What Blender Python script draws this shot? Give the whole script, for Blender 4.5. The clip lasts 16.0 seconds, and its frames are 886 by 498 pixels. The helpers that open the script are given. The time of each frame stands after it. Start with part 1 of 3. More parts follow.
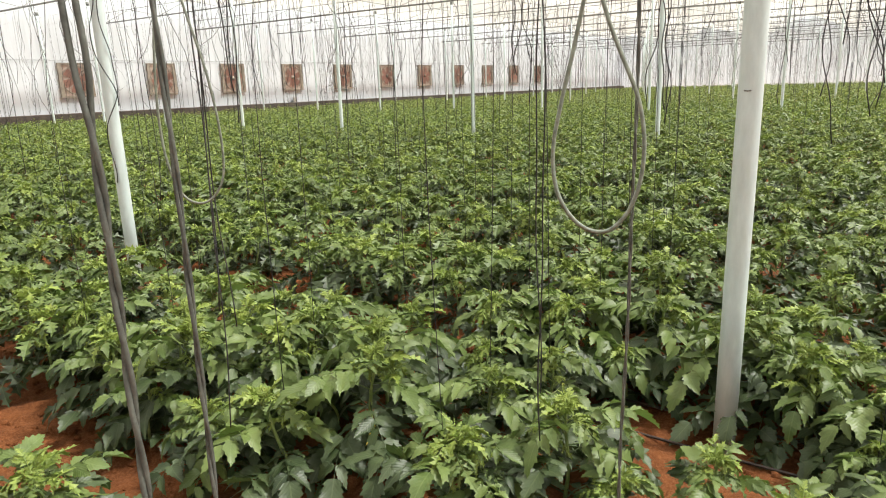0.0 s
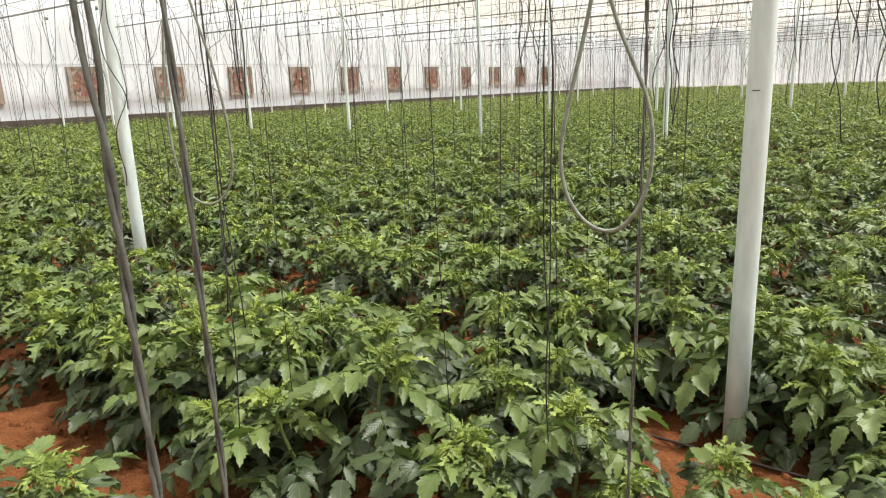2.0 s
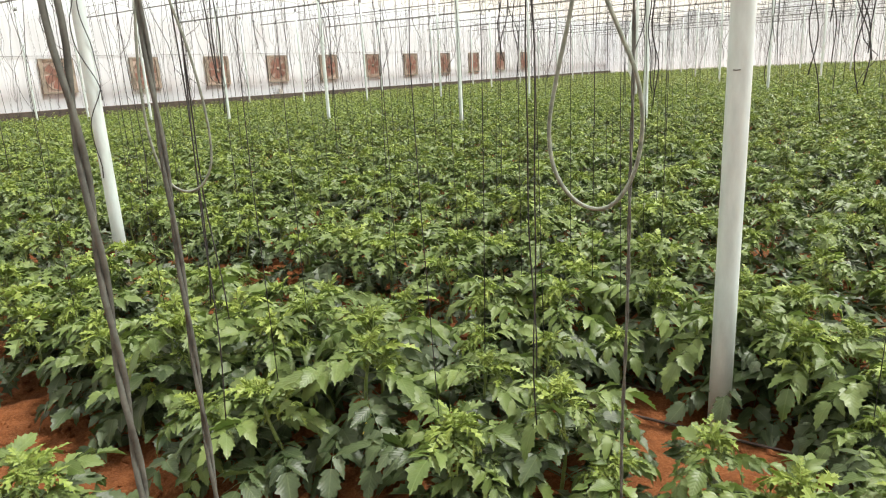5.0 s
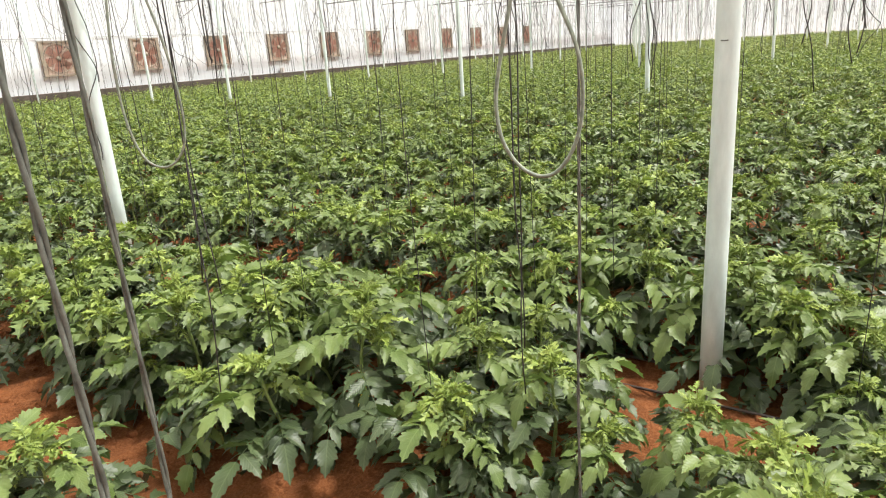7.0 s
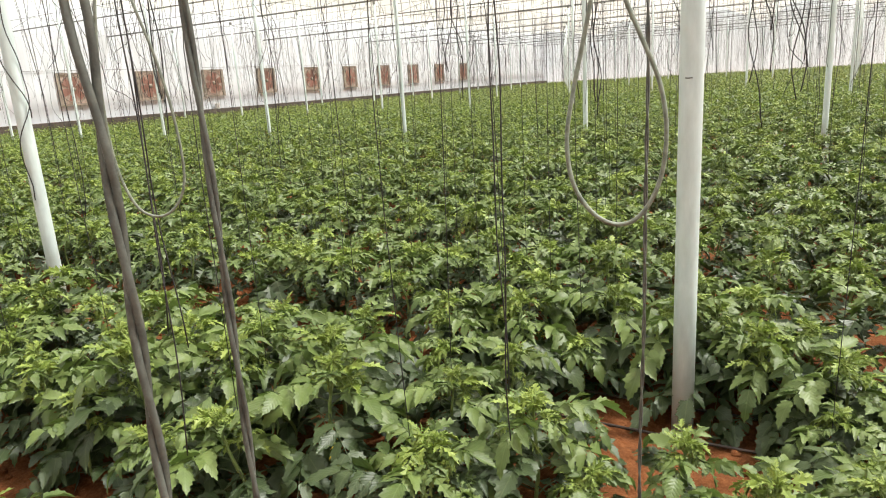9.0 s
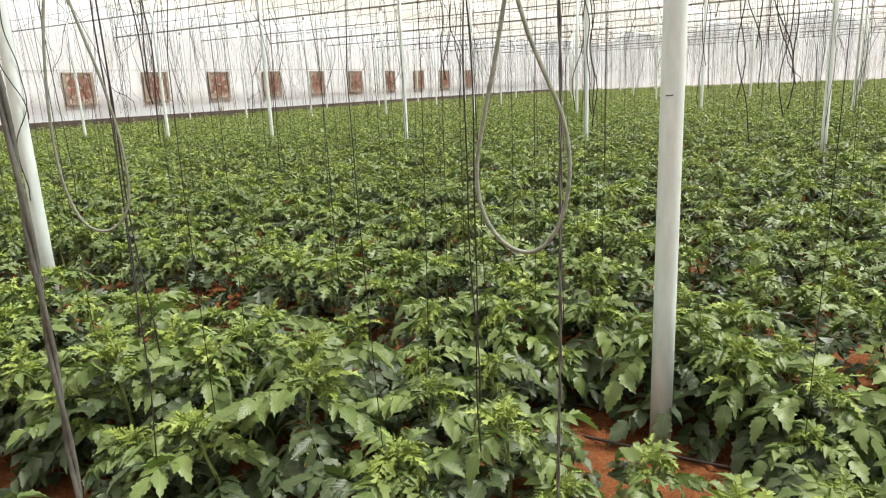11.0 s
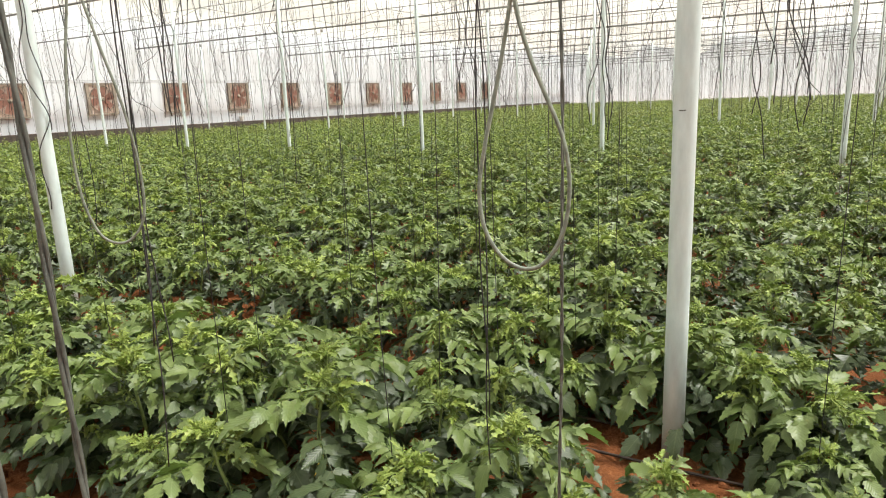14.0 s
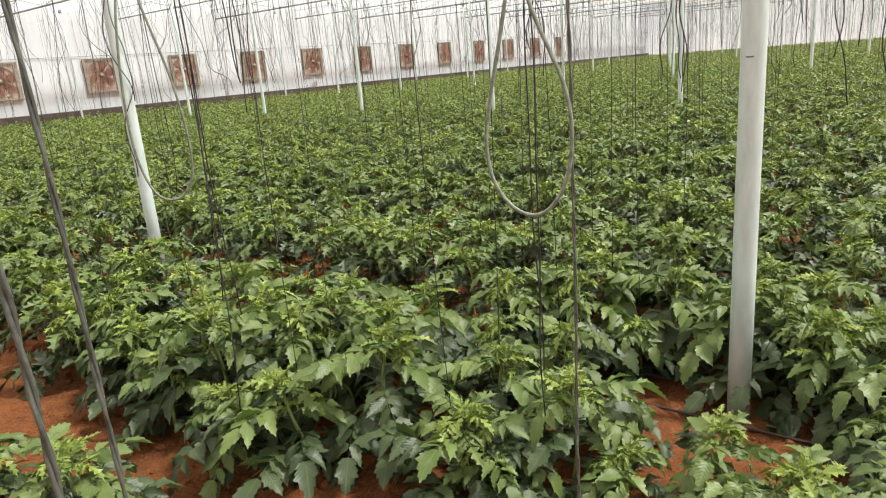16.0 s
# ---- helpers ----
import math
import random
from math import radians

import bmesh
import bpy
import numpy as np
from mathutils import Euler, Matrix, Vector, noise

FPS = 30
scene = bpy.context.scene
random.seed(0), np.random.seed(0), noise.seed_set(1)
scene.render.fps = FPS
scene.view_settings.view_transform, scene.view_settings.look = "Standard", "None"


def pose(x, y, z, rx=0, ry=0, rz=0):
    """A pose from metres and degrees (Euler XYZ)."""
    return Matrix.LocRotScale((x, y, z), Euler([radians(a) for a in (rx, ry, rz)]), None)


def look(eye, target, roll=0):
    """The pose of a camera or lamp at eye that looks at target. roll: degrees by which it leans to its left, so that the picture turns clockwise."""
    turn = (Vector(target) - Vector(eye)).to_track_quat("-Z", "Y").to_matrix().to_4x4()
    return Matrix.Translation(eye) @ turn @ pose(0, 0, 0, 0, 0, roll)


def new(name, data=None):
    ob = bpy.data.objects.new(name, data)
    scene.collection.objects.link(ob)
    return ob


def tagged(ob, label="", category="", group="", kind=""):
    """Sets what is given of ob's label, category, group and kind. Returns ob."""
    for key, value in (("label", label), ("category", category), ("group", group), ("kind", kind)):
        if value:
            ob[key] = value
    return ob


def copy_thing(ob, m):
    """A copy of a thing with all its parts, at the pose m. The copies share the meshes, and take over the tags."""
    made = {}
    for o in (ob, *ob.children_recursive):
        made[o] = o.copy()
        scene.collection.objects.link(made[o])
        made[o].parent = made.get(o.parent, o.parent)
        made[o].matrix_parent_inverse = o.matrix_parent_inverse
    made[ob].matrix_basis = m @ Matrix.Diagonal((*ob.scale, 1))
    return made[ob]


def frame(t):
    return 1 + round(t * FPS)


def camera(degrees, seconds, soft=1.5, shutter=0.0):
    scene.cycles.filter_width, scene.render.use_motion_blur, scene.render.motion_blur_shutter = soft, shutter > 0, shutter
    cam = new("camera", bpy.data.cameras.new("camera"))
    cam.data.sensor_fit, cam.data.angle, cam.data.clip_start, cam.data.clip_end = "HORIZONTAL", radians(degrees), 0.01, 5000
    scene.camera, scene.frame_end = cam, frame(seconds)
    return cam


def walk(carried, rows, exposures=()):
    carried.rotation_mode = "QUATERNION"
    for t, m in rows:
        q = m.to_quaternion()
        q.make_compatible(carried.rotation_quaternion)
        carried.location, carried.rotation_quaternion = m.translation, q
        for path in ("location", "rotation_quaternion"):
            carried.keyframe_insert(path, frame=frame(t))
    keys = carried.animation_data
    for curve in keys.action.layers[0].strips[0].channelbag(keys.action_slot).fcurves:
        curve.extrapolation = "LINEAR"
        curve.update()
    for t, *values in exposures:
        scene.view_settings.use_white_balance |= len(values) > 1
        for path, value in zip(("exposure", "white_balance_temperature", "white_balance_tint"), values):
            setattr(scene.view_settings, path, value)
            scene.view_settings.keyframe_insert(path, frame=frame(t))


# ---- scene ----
cam = camera(67.0, 16.0, soft=1.1)
PATH = [
    (0, (0.026, 0.167, 1.423), (-1.165, 1.702, 0.946), -1.8),
    (0.5, (0.033, 0.165, 1.422), (-1.165, 1.693, 0.941), -2.0),
    (1, (0.031, 0.17, 1.425), (-1.16, 1.705, 0.951), -2.1),
    (1.5, (0.031, 0.164, 1.426), (-1.167, 1.698, 0.963), -2.0),
    (2, (0.026, 0.166, 1.421), (-1.183, 1.688, 0.95), -2.1),
    (2.5, (0.023, 0.17, 1.425), (-1.192, 1.69, 0.965), -2.7),
    (3, (0.015, 0.172, 1.424), (-1.207, 1.684, 0.954), -2.5),
    (3.5, (0.018, 0.171, 1.423), (-1.195, 1.687, 0.94), -2.3),
    (4, (0.008, 0.174, 1.42), (-1.166, 1.717, 0.929), -1.7),
    (6.5, (0.058, 0.169, 1.408), (-1.117, 1.688, 0.85), -4.5),
    (7, (0.074, 0.174, 1.409), (-1.096, 1.692, 0.836), -4.0),
    (7.5, (0.035, 0.18, 1.412), (-1.093, 1.739, 0.869), -3.5),
    (8, (-0.015, 0.19, 1.415), (-1.06, 1.815, 0.898), -3.8),
    (8.5, (-0.054, 0.183, 1.408), (-1.087, 1.818, 0.9), -3.8),
    (9, (-0.062, 0.178, 1.415), (-1.093, 1.822, 0.928), -3.7),
    (11.5, (0.026, 0.205, 1.433), (-1.027, 1.838, 0.959), -2.0),
    (12, (0.023, 0.204, 1.428), (-1.07, 1.806, 0.939), -2.3),
    (12.5, (0.017, 0.207, 1.434), (-1.069, 1.817, 0.954), -1.9),
    (13, (0.021, 0.205, 1.427), (-1.069, 1.808, 0.934), -2.3),
    (13.5, (0.019, 0.2, 1.432), (-1.074, 1.802, 0.941), -2.0),
    (14, (0.034, 0.197, 1.44), (-1.047, 1.823, 1.005), -2.3),
    (14.5, (0.022, 0.196, 1.44), (-1.068, 1.813, 0.994), -2.2),
    (15, (0.044, 0.197, 1.432), (-1.038, 1.814, 0.967), -2.5),
    (15.5, (0.087, 0.197, 1.43), (-1.134, 1.711, 0.967), -2.7),
    (16, (0.104, 0.203, 1.432), (-1.146, 1.67, 0.898), -4.7),
]
EXPOSURES = [(0, 0.0), (4, 0.02), (6.5, 0.27), (7, 0.30), (8, 0.22), (9, 0.10), (11.5, 0.05), (13.5, 0.06), (14.5, -0.02), (16, -0.05)]
walk(cam, [(t, look(eye, target, roll)) for t, eye, target, roll in PATH], EXPOSURES)

# ---------------------------------------------------------------- world, sun
world = bpy.data.worlds.new("sky")
scene.world = world
world.use_nodes = True
wn = world.node_tree.nodes
sky = wn.new("ShaderNodeTexSky")
sky.sky_type = "NISHITA"
sky.sun_disc = False
sky.sun_elevation, sky.sun_rotation = radians(58), radians(53)
sky.air_density, sky.dust_density = 1.0, 4.0
wn["Background"].inputs["Strength"].default_value = 0.035
world.node_tree.links.new(sky.outputs[0], wn["Background"].inputs["Color"])

sun_data = bpy.data.lights.new("sun", "SUN")
sun_data.energy, sun_data.angle, sun_data.color = 5.7, radians(9), (1.0, 0.97, 0.92)
sun = new("sun", sun_data)
sun.matrix_world = look((20, 21, 40), (0, 6, 0))


# ---------------------------------------------------------------- materials
def material(name, rough=0.6, metal=0.0):
    m = bpy.data.materials.new(name)
    m.use_nodes = True
    t = m.node_tree
    b = t.nodes["Principled BSDF"]
    b.inputs["Roughness"].default_value = rough
    b.inputs["Metallic"].default_value = metal
    return m, t, b


def node(t, kind, **values):
    n = t.nodes.new("ShaderNode" + kind)
    for key, value in values.items():
        n.inputs[key.replace("_", " ")].default_value = value
    return n


def ramp(t, source, stops):
    r = t.nodes.new("ShaderNodeValToRGB")
    els = r.color_ramp.elements
    while len(els) < len(stops):
        els.new(0.5)
    for el, (at, col) in zip(els, stops):
        el.position, el.color = at, (*col, 1)
    t.links.new(source, r.inputs["Fac"])
    return r.outputs["Color"]


def mix(t, fac, a, b, blend="MIX"):
    n = t.nodes.new("ShaderNodeMix")
    n.data_type, n.blend_type = "RGBA", blend
    for value, socket in ((fac, n.inputs[0]), (a, n.inputs[6]), (b, n.inputs[7])):
        if isinstance(value, bpy.types.NodeSocket):
            t.links.new(value, socket)
        else:
            socket.default_value = value if isinstance(value, (int, float)) else (*value, 1)
    return n.outputs[2]


def math_node(t, op, a, b=0.0):
    n = t.nodes.new("ShaderNodeMath")
    n.operation = op
    for value, socket in ((a, n.inputs[0]), (b, n.inputs[1])):
        if isinstance(value, bpy.types.NodeSocket):
            t.links.new(value, socket)
        else:
            socket.default_value = value
    return n.outputs[0]


def bump(t, b, height, strength, distance):
    n = node(t, "Bump", Strength=strength, Distance=distance)
    t.links.new(height, n.inputs["Height"])
    t.links.new(n.outputs[0], b.inputs["Normal"])


def world_coords(t):
    return t.nodes.new("ShaderNodeNewGeometry").outputs["Position"]


def noise_of(t, coords, scale, detail=4.0, rough=0.6):
    n = node(t, "TexNoise", Scale=scale, Detail=detail, Roughness=rough)
    t.links.new(coords, n.inputs["Vector"])
    return n.outputs[0]


def leaf_material(name, dark, light, vein, see_through=0.17):
    m, t, b = material(name, 0.46)
    b.inputs["Specular IOR Level"].default_value = 0.5
    geo = t.nodes.new("ShaderNodeNewGeometry")
    info = t.nodes.new("ShaderNodeObjectInfo")
    n = noise_of(t, geo.outputs["Position"], 22, 3)
    mixed = math_node(t, "ADD", math_node(t, "MULTIPLY", geo.outputs["Random Per Island"], 0.45),
                      math_node(t, "MULTIPLY", info.outputs["Random"], 0.2))
    mixed = math_node(t, "ADD", mixed, math_node(t, "MULTIPLY", n, 0.4))
    col = ramp(t, mixed, [(0.15, dark), (0.85, light)])
    # midrib and side veins along the leaflet's own coordinates
    uv = t.nodes.new("ShaderNodeUVMap")
    sep = t.nodes.new("ShaderNodeSeparateXYZ")
    t.links.new(uv.outputs[0], sep.inputs[0])
    across = math_node(t, "ABSOLUTE", math_node(t, "SUBTRACT", sep.outputs[1], 0.5))
    rib = math_node(t, "LESS_THAN", across, 0.022)
    phase = math_node(t, "FRACT", math_node(t, "MULTIPLY", math_node(t, "SUBTRACT", sep.outputs[0], across), 8.0))
    side = math_node(t, "LESS_THAN", phase, 0.11)
    lines = math_node(t, "MAXIMUM", rib, math_node(t, "MULTIPLY", side, 0.35))
    col = mix(t, math_node(t, "MULTIPLY", lines, 0.4), col, vein)
    t.links.new(col, b.inputs["Base Color"])
    puff = math_node(t, "SINE", math_node(t, "MULTIPLY", phase, 3.14))
    bump(t, b, math_node(t, "ADD", math_node(t, "MULTIPLY", puff, 0.18), n), 0.75, 0.003)
    tr = t.nodes.new("ShaderNodeBsdfTranslucent")
    t.links.new(mix(t, 0.5, col, (0.15, 0.26, 0.04)), tr.inputs["Color"])
    ms = t.nodes.new("ShaderNodeMixShader")
    ms.inputs[0].default_value = see_through
    t.links.new(b.outputs[0], ms.inputs[1])
    t.links.new(tr.outputs[0], ms.inputs[2])
    t.links.new(ms.outputs[0], t.nodes["Material Output"].inputs["Surface"])
    return m


# tones follow leaf age; the mature one is also darkened for shade low down
LEAF_OLD_SHADED = leaf_material("leaf_mature_shaded", (0.018, 0.034, 0.012), (0.066, 0.096, 0.036), (0.12, 0.16, 0.065))
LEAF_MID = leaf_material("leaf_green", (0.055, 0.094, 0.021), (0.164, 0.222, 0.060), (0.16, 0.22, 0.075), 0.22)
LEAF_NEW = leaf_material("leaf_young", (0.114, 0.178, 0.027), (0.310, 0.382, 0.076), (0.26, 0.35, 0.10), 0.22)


def stem_material():
    m, t, b = material("stem_green", 0.55)
    n = noise_of(t, world_coords(t), 30)
    t.links.new(ramp(t, n, [(0.3, (0.13, 0.20, 0.05)), (0.7, (0.28, 0.34, 0.11))]), b.inputs["Base Color"])
    bump(t, b, n, 0.3, 0.003)
    return m


def soil_material():
    m, t, b = material("red_soil", 0.92)
    b.inputs["Specular IOR Level"].default_value = 0.15
    p = world_coords(t)
    big, mid, fine = noise_of(t, p, 1.3, 4), noise_of(t, p, 14, 6, 0.7), noise_of(t, p, 90, 5, 0.75)
    col = ramp(t, mid, [(0.25, (0.055, 0.018, 0.006)), (0.5, (0.145, 0.048, 0.015)), (0.8, (0.32, 0.118, 0.041))])
    col = mix(t, big, col, (0.155, 0.052, 0.016))
    col = mix(t, ramp(t, fine, [(0.45, (0, 0, 0)), (0.75, (0.5, 0.5, 0.5))]), col, (0.42, 0.19, 0.085))
    t.links.new(col, b.inputs["Base Color"])
    bump(t, b, math_node(t, "ADD", mid, math_node(t, "MULTIPLY", fine, 0.4)), 0.9, 0.03)
    return m


def film_material(name, tone, see=0.5):
    """White diffusing polyethylene film, creased and dusty."""
    m, t, b = material(name, 0.5)
    p = world_coords(t)
    st = node(t, "Mapping")
    st.inputs["Scale"].default_value = (2.4, 2.4, 0.16)
    t.links.new(p, st.inputs["Vector"])
    folds = noise_of(t, st.outputs[0], 2.2, 5, 0.65)
    dust = noise_of(t, p, 0.35, 4)
    col = mix(t, ramp(t, folds, [(0.35, (0.55, 0.55, 0.55)), (0.6, (0, 0, 0))]), tone,
              tuple(c * 0.78 for c in tone))
    col = mix(t, math_node(t, "MULTIPLY", dust, 0.12), col, (0.78, 0.77, 0.74))
    t.links.new(col, b.inputs["Base Color"])
    bump(t, b, folds, 0.4, 0.05)
    tr = t.nodes.new("ShaderNodeBsdfTranslucent")
    t.links.new(col, tr.inputs["Color"])
    ms = t.nodes.new("ShaderNodeMixShader")
    ms.inputs[0].default_value = see
    t.links.new(b.outputs[0], ms.inputs[1])
    t.links.new(tr.outputs[0], ms.inputs[2])
    t.links.new(ms.outputs[0], t.nodes["Material Output"].inputs["Surface"])
    return m


def steel_material(name, low, high, rough, metal):
    m, t, b = material(name, rough, metal)
    p = world_coords(t)
    st = node(t, "Mapping")
    st.inputs["Scale"].default_value = (1, 1, 0.25)
    t.links.new(p, st.inputs["Vector"])
    n, f = noise_of(t, st.outputs[0], 18, 5, 0.7), noise_of(t, p, 120, 3)
    col = ramp(t, n, [(0.3, low), (0.7, high)])
    t.links.new(col, b.inputs["Base Color"])
    t.links.new(ramp(t, f, [(0.3, (rough - 0.08,) * 3), (0.7, (rough + 0.1,) * 3)]), b.inputs["Roughness"])
    bump(t, b, n, 0.12, 0.004)
    return m


def plain(name, low, high, rough, scale, depth=0.002, metal=0.0):
    m, t, b = material(name, rough, metal)
    n = noise_of(t, world_coords(t), scale, 5, 0.7)
    t.links.new(ramp(t, n, [(0.3, low), (0.7, high)]), b.inputs["Base Color"])
    bump(t, b, n, 0.4, depth)
    return m


STEM = stem_material()
SOIL = soil_material()
FILM_ROOF = film_material("roof_film", (0.94, 0.95, 0.92), 0.55)
FILM_WALL = film_material("wall_film", (0.92, 0.955, 0.98), 0.6)
GALV = steel_material("galvanised_steel", (0.50, 0.575, 0.565), (0.66, 0.74, 0.73), 0.42, 0.15)
BEAM = steel_material("weathered_steel", (0.16, 0.17, 0.16), (0.30, 0.31, 0.29), 0.55, 0.4)
CORD = plain("black_cord", (0.036, 0.040, 0.034), (0.13, 0.14, 0.12), 0.55, 70)
TWINE = plain("black_twine", (0.012, 0.012, 0.012), (0.035, 0.033, 0.033), 0.6, 200)
HOSE = plain("grey_cord", (0.10, 0.12, 0.092), (0.25, 0.28, 0.225), 0.5, 120)
DRIP = plain("drip_tube", (0.012, 0.011, 0.010), (0.05, 0.03, 0.02), 0.5, 60)
KERB = plain("dark_base_wall", (0.030, 0.026, 0.020), (0.085, 0.070, 0.055), 0.9, 6, 0.02)
RUST = plain("rusty_brown", (0.27, 0.175, 0.135), (0.58, 0.48, 0.41), 0.8, 6, 0.004)
RED = plain("red_blade", (0.24, 0.145, 0.105), (0.46, 0.22, 0.17), 0.6, 3)
DULL = plain("dull_zinc", (0.16, 0.13, 0.10), (0.36, 0.31, 0.25), 0.6, 3, 0.003, 0.3)
PETAL = plain("yellow_petal", (0.70, 0.50, 0.03), (0.85, 0.68, 0.10), 0.5, 80)
WHITE_PAINT = plain("white_paint", (0.62, 0.60, 0.57), (0.80, 0.78, 0.75), 0.5, 10)


# ---------------------------------------------------------------- mesh helpers
def part(name, bm, mat, parent=None, label="", smooth=True):
    me = bpy.data.meshes.new(name)
    bm.to_mesh(me)
    bm.free()
    me.materials.append(mat)
    if smooth:
        me.polygons.foreach_set("use_smooth", [True] * len(me.polygons))
    ob = new(name, me)
    if parent:
        ob.parent = parent
    return tagged(ob, label)


def tube(bm, points, radius, sides=8, caps=True):
    """A tube along points; radius a number or one for each point."""
    pts = [Vector(p) for p in points]
    rad = radius if isinstance(radius, (list, tuple)) else [radius] * len(pts)
    side = Vector((1, 0, 0))
    rings = []
    for i, p in enumerate(pts):
        d = (pts[min(i + 1, len(pts) - 1)] - pts[max(i - 1, 0)]).normalized()
        side = side - d * side.dot(d)
        if side.length < 1e-3:
            side = d.orthogonal()
        side.normalize()
        up = d.cross(side)
        rings.append([bm.verts.new(p + (side * math.cos(a) + up * math.sin(a)) * rad[i])
                      for a in (2 * math.pi * k / sides for k in range(sides))])
    for a, b in zip(rings, rings[1:]):
        for k in range(sides):
            bm.faces.new((a[k], a[(k + 1) % sides], b[(k + 1) % sides], b[k]))
    if caps:
        bm.faces.new(rings[0][::-1])
        bm.faces.new(rings[-1])
    return bm


def box(bm, x0, y0, z0, x1, y1, z1, bevel=0.0):
    v = [bm.verts.new((x, y, z)) for z in (z0, z1) for y in (y0, y1) for x in (x0, x1)]
    fs = [bm.faces.new([v[i] for i in f]) for f in
          ((0, 2, 3, 1), (4, 5, 7, 6), (0, 1, 5, 4), (2, 6, 7, 3), (0, 4, 6, 2), (1, 3, 7, 5))]
    if bevel:
        edges = {e for f in fs for e in f.edges}
        bmesh.ops.bevel(bm, geom=list(edges), offset=bevel, segments=2, affect="EDGES")
    return bm


def spline(ctrl, steps=8):
    """Catmull-Rom points through the control points."""
    c = [Vector(p) for p in ctrl]
    c = [2 * c[0] - c[1]] + c + [2 * c[-1] - c[-2]]
    out = []
    for i in range(1, len(c) - 2):
        for k in range(steps):
            u = k / steps
            a, b, d, e = c[i - 1], c[i], c[i + 1], c[i + 2]
            out.append(0.5 * (2 * b + (d - a) * u + (2 * a - 5 * b + 4 * d - e) * u * u + (3 * b - a - 3 * d + e) * u ** 3))
    out.append(c[-2])
    return out


def array_mesh(name, verts, tris, mats, mat_index=None, uv=None):
    """A mesh from whole arrays of vertices and triangles."""
    me = bpy.data.meshes.new(name)
    nv, nt = len(verts), len(tris)
    me.vertices.add(nv)
    me.vertices.foreach_set("co", np.asarray(verts, np.float32).ravel())
    me.loops.add(nt * 3)
    me.loops.foreach_set("vertex_index", np.asarray(tris, np.int32).ravel())
    me.polygons.add(nt)
    me.polygons.foreach_set("loop_start", np.arange(0, nt * 3, 3, dtype=np.int32))
    me.polygons.foreach_set("loop_total", np.full(nt, 3, np.int32))
    for m in mats:
        me.materials.append(m)
    if mat_index is not None:
        me.polygons.foreach_set("material_index", np.asarray(mat_index, np.int32))
    if uv is not None:
        layer = me.uv_layers.new(name="UVMap")
        layer.data.foreach_set("uv", np.asarray(uv, np.float32)[np.asarray(tris).ravel()].ravel())
    me.polygons.foreach_set("use_smooth", np.ones(nt, bool))
    me.update(calc_edges=True)
    me.validate()
    return me


# ---------------------------------------------------------------- tomato foliage
def leaflet_shape(teeth, notch=0.66):
    """Outline of one leaflet along x, 0 to 1: vertices, triangles and its own flat coordinates. teeth 0 gives a plain lozenge."""
    if teeth:
        n = teeth * 2
        s = np.linspace(0, 1, n + 1)
        w = 0.5 * np.sin(np.pi * np.clip(s * 0.93 + 0.05, 0, 1)) ** 0.8 * (1.22 - 0.80 * s)
        w = w * (1 + 0.09 * np.sin(s * 15.0 + 0.4))
        w[0], w[-1] = 0.03, 0.0
        valley = np.arange(n + 1) % 2 == 1
        w = w * np.where(valley, notch + 0.10 * s, 1.0)
        sx = s + np.where(valley, -0.035, 0.025) * (w > 0.05)
    else:
        s = np.array([0, 0.36, 1.0])
        sx, w = s, np.array([0.04, 0.47, 0.0])
    k = len(s)
    v = np.zeros((k * 3, 3))
    v[:k, 0], v[k:2 * k, 0], v[2 * k:, 0] = s, sx, sx
    v[k:2 * k, 1], v[2 * k:, 1] = w, -w
    uv = np.stack([v[:, 0], 0.5 + v[:, 1]], 1)
    tri = []
    for i in range(k - 1):
        m0, m1, l0, l1, r0, r1 = i, i + 1, k + i, k + i + 1, 2 * k + i, 2 * k + i + 1
        tri += [(m0, m1, l1), (m0, l1, l0), (m0, r1, m1), (m0, r0, r1)]
    return v, np.array(tri), uv


def lobed_shape(lobes, middle):
    """A ragged leaflet: a slim middle lobe and pairs of pointed side lobes, (start, end, tip, reach) along it."""
    v = [(0, 0, 0), (1.0, 0, 0), (0.55, middle, 0), (0.55, -middle, 0)]
    t = [(0, 1, 2), (0, 3, 1)]
    for s in (-1, 1):
        for x0, x1, tip, w in lobes:
            k = len(v)
            v += [(x0, 0.0, 0), (x1, 0.0, 0), (tip, w * s, 0)]
            t.append((k, k + 1, k + 2) if s > 0 else (k, k + 2, k + 1))
    v = np.array(v, float)
    return v, np.array(t), np.stack([v[:, 0], 0.5 + v[:, 1]], 1)


LOZENGE = np.array([(0, 0, 0), (1.0, 0, 0), (0.42, 0.36, 0), (0.42, -0.36, 0)], float)
SHAPES = {0: leaflet_shape(6, 0.72), 2: lobed_shape(((0.04, 0.38, 0.36, 0.50), (0.34, 0.70, 0.72, 0.42)), 0.25),
          1: lobed_shape(((0.0, 0.30, 0.27, 0.50), (0.22, 0.56, 0.53, 0.49), (0.46, 0.82, 0.78, 0.34)), 0.22),
          3: (LOZENGE, np.array([(0, 1, 2), (0, 3, 1)]), np.stack([LOZENGE[:, 0], 0.5 + LOZENGE[:, 1]], 1))}


